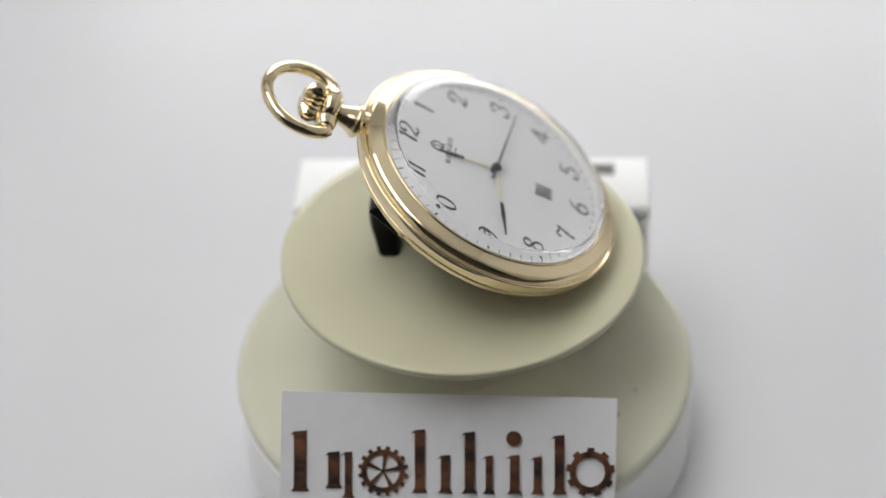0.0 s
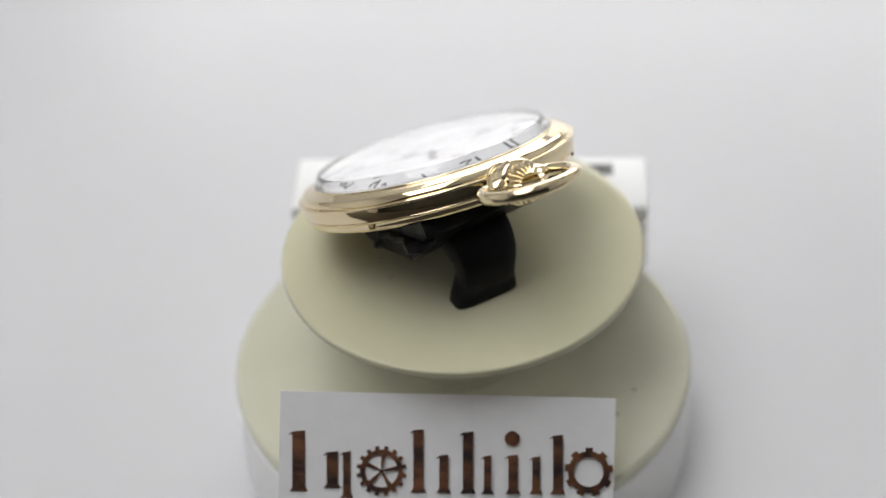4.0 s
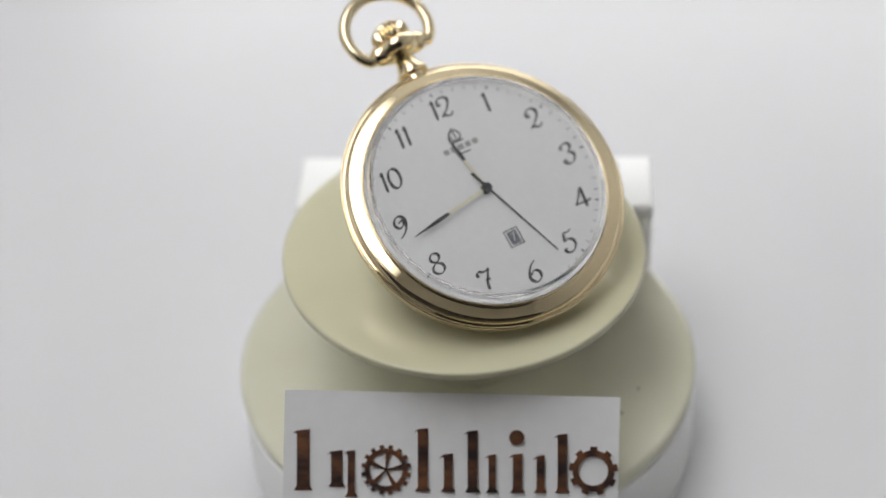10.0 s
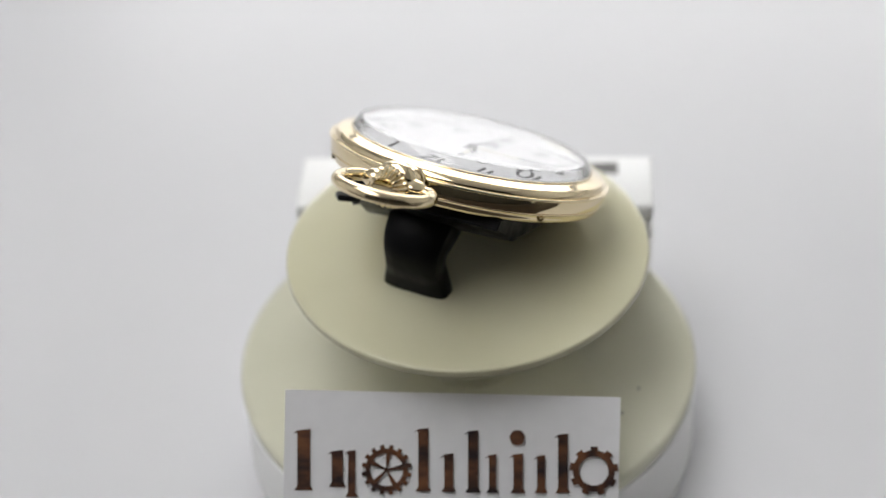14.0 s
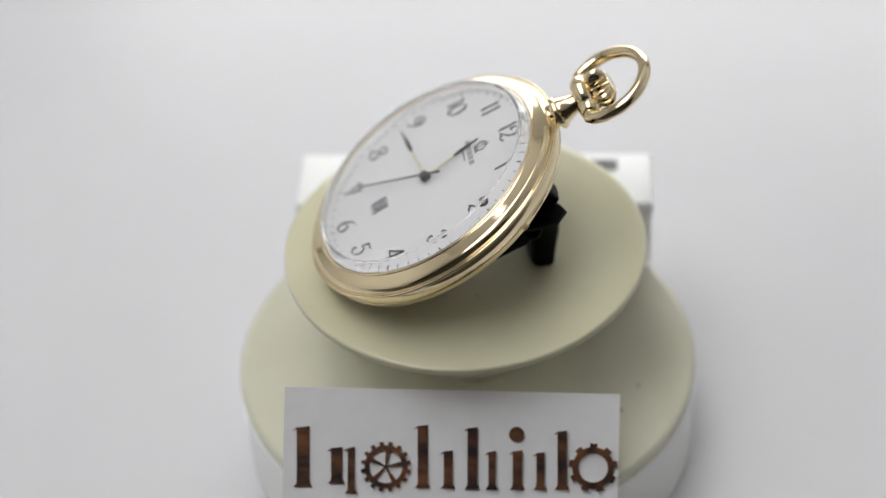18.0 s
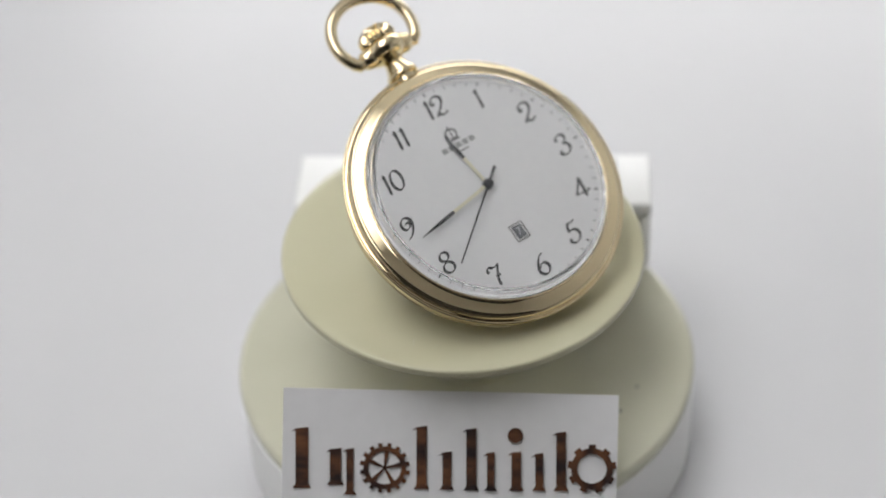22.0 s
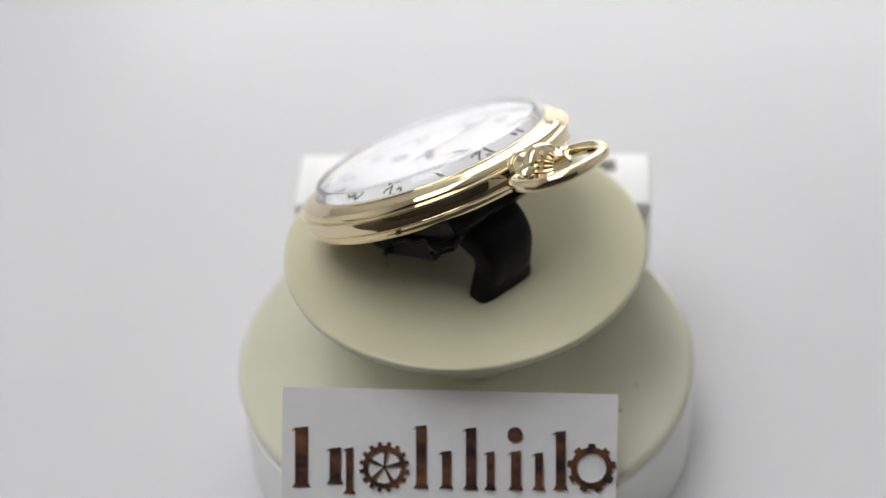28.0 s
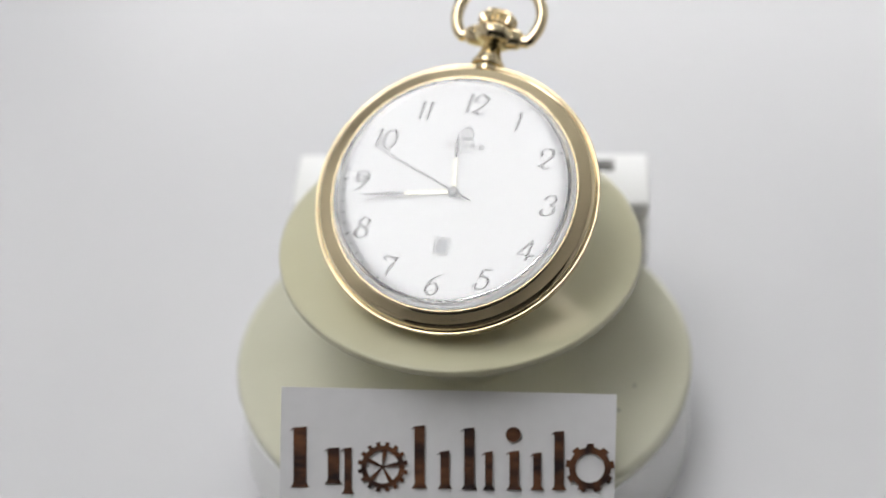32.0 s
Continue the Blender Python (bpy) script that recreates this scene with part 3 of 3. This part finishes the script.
    along = lambda rows, steps=48: lathe(mm(rows), steps, m=Matrix.Translation((0, 0, CASE_MID)) @ y)
    part("pendant", along([(0, 23.0)] + [(p.x, p.y) for p in spline([(2.1, 23.0, 0), (2.1, 23.9, 0), (2.75, 24.1, 0), (2.86, 24.5, 0), (2.75, 24.95, 0), (2.42, 25.1, 0), (2.3, 25.5, 0), (1.78, 26.9, 0), (1.42, 28.4, 0), (1.45, 28.8, 0)], 4)] + [(0, 28.8)]), GOLD, w, smooth=60)
    part("collar", along([(0, 28.0)] + [(p.x, p.y) for p in spline([(2.2, 28.05, 0), (3.2, 28.5, 0), (3.72, 29.3, 0), (3.78, 30.0, 0), (3.45, 30.8, 0), (2.6, 31.3, 0)], 4)] + [(0, 31.3)]), GOLD, w, smooth=60)
    bm = bmesh.new()
    steps, flutes = 264, 22
    rows = []
    for r, yy, deep in ((0.0, 31.2, 0), (2.4, 31.2, 0), (3.05, 31.4, 0.05), (3.3, 31.8, 0.12), (3.36, 32.4, 0.13), (3.32, 32.9, 0.14), (3.05, 33.45, 0.17), (2.5, 33.95, 0.20), (1.95, 34.3, 0.16),
                        (1.72, 34.42, 0.0), (1.66, 34.36, 0), (0.0, 34.40, 0)):
        if r == 0:
            rows.append([bm.verts.new((0, yy * MM, CASE_MID))])
            continue
        ring = []
        for i in range(steps):
            a = 2 * math.pi * i / steps
            rr = r * (1 - deep * abs(2 * ((flutes * i / steps) % 1) - 1))
            ring.append(bm.verts.new((rr * MM * math.cos(a), yy * MM, rr * MM * math.sin(a) + CASE_MID)))
        rows.append(ring)
    for a, b in zip(rows, rows[1:]):
        for i in range(steps):
            j = (i + 1) % steps
            bm.faces.new([v for v in (a[i % len(a)], a[j % len(a)] if len(a) > 1 else None, b[j % len(b)], b[i] if len(b) > 1 else None) if v])
    bmesh.ops.recalc_face_normals(bm, faces=bm.faces)
    part("crown", bm, GOLD, w, "fluted gold winding crown", smooth=25)
    # bow: an open ring whose ends enter two sockets on the collar
    pts = [Vector((3.0 * MM, 29.85 * MM, CASE_MID)), Vector((4.4 * MM, 29.55 * MM, CASE_MID))]
    for i in range(73):
        a = radians(-90 + 51 + (360 - 102) * i / 72)
        pts.append(Vector((7.42 * MM * math.cos(a), 33.65 * MM + 6.85 * MM * math.sin(a), CASE_MID)))
    pts += [Vector((-4.5 * MM, 29.55 * MM, CASE_MID)), Vector((-3.0 * MM, 29.85 * MM, CASE_MID))]
    part("bow", tube(pts, 1.05 * MM, 20), GOLD, w, "round gold bow ring")
    for sx in (-1, 1):
        part("bow_socket", tube([Vector((sx * q * MM, (29.95 - 0.08 * q) * MM, CASE_MID)) for q in (2.4, 3.4, 4.3, 4.75, 4.95)],
                                lambda f: (1.95, 1.85, 1.62, 1.40, 1.15)[min(4, int(round(4 * f)))] * MM, 20), GOLD, w, smooth=50)
    return w, sec


watch, second_hand = pocket_watch()


# ---------- the black stand under the watch ----------
def black_stand():
    s = thing("watch_stand", WATCH_AT_START, "black vinyl-wrapped stand holding the watch at a slant", "stand")
    # folded pad against the case back: a shallow wedge with a ridge
    bm = bmesh.new()
    n = 10
    secs = []
    for i in range(n + 1):
        x = (-14.0 + 26.5 * i / n) * MM
        wob = 0.4 * math.sin(5.1 * i) * MM
        deep = 0.68 + 0.37 * i / n          # shallower at one end
        secs.append([bm.verts.new((x, yy * MM + wob * f, (-6.0 + (zz + 6.0) * deep) * MM + 0.3 * wob)) for yy, zz, f in
                     ((17.5, -6.0, 1), (18.4, -8.6, 1.4), (9.5, -13.2, 0.6), (-3.0, -12.3, 0.5), (-12.0, -9.2, 1.2), (-11.5, -6.2, 1))])
    for a, b in zip(secs, secs[1:]):
        for k in range(6):
            bm.faces.new((a[k], a[(k + 1) % 6], b[(k + 1) % 6], b[k]))
    bm.faces.new(secs[0])
    bm.faces.new(secs[-1])
    bmesh.ops.recalc_face_normals(bm, faces=bm.faces)
    bmesh.ops.bevel(bm, geom=bm.edges[:], offset=0.00025, segments=1, affect="EDGES")
    part("pad", bm, BLACK, s, "creased black vinyl pad", smooth=35)
    # loose torn edge of the wrapping along one side, and a few torn ends
    edge = [(11.0, -6.5), (12.9, -5.2), (13.7, -2.2), (12.9, 0.4), (14.5, 2.2), (13.5, 4.6), (14.3, 7.6), (13.2, 10.2), (14.7, 12.6), (15.9, 16.6), (14.3, 18.8), (12.6, 18.2), (11.0, 17.4)]
    bm = slab([(x * MM, y * MM) for x, y in edge], -0.0005, 0.0005)
    bmesh.ops.recalc_face_normals(bm, faces=bm.faces)
    bmesh.ops.bevel(bm, geom=bm.edges[:], offset=0.0002, segments=1, affect="EDGES")
    part("torn_edge", bm, BLACK, s, "ragged edge of the black wrapping").matrix_basis = pose(0, 0, -0.0072, -4, 7, 0)
    for x, y0, z0, turn, wide, long in ((11.9, 12.0, -10.9, 18, 1.9, 2.6), (11.2, -3.2, -11.6, -40, 2.4, 2.4), (4.0, -11.6, -7.2, -80, 2.4, 2.4), (9.5, -10.5, -7.6, -60, 1.8, 2.8)):
        bm = slab([(-0.5 * MM, -wide * MM), (0.7 * long * MM, -0.8 * wide * MM), (long * MM, -0.2 * wide * MM), (0.8 * long * MM, 0.5 * wide * MM), (0.4 * long * MM, wide * MM), (-0.5 * MM, wide * MM)],
                  -0.0004, 0.0004)
        bmesh.ops.recalc_face_normals(bm, faces=bm.faces)
        bmesh.ops.bevel(bm, geom=bm.edges[:], offset=0.0002, segments=1, affect="EDGES")
        part("torn_flap", bm, BLACK, s, "torn end of the black wrapping").matrix_basis = pose(x * MM, y0 * MM, z0 * MM, 14, 22, turn)
    # leg: a bent strip from the pad down to the plate
    line = spline([(1.2 * MM, y * MM, z * MM) for y, z in ((6.0, -8.4), (10.6, -11.4), (12.7, -15.0), (11.7, -18.2), (9.9, -20.6), (8.1, -23.15))], 6)
    bm = bmesh.new()
    rows = []
    for i, p in enumerate(line):
        way = (line[min(i + 1, len(line) - 1)] - line[max(i - 1, 0)]).normalized()
        out = Vector((0, -way.z, way.y))
        half = (5.5 + 0.5 * math.sin(0.25 * i)) * MM
        th = (3.2 - 1.1 * i / len(line)) * MM
        ring = []
        for k in range(16):
            a = 2 * math.pi * (k + 0.5) / 16
            cx, cy = math.cos(a), math.sin(a)
            ring.append(bm.verts.new(p + Vector((half * math.copysign(abs(cx) ** 0.4, cx), 0, 0)) + out * (th * math.copysign(abs(cy) ** 0.5, cy))))
        rows.append(ring)
    for a, b in zip(rows, rows[1:]):
        for k in range(16):
            bm.faces.new((a[k], a[(k + 1) % 16], b[(k + 1) % 16], b[k]))
    bm.faces.new(rows[0][::-1])
    bm.faces.new(rows[-1])
    bmesh.ops.recalc_face_normals(bm, faces=bm.faces)
    part("leg", bm, BLACK, s, "bent black leg standing on the plate")
    return s


stand = black_stand()


# ---------- what moves ----------
def motions():
    times = [0.5 * i for i in range(65)]
    for ob, start in ((watch, WATCH_AT_START), (stand, WATCH_AT_START)):
        walk(ob, [(t, pose(0, 0, 0, 0, 0, turned(t)) @ start) for t in times])
    # the plate sits a little askew on its spindle
    walk(plate, [(t, pose(0, 0, PLATE_TOP, 0, 0, turned(t)) @ pose(0, 0, 0, -0.50, 0.68, 0)) for t in times])
    # the second hand steps once a second
    rows = [(0.0, 16.7)]
    for k in range(32):
        rows += [(k + 0.7, 16.7 + k), (k + 0.8, 17.7 + k)]
    rows.append((32.0, 48.7))
    walk(second_hand, [(t, pose(0, 0, 0.00050, 0, 0, -6.0 * s)) for t, s in rows])


motions()
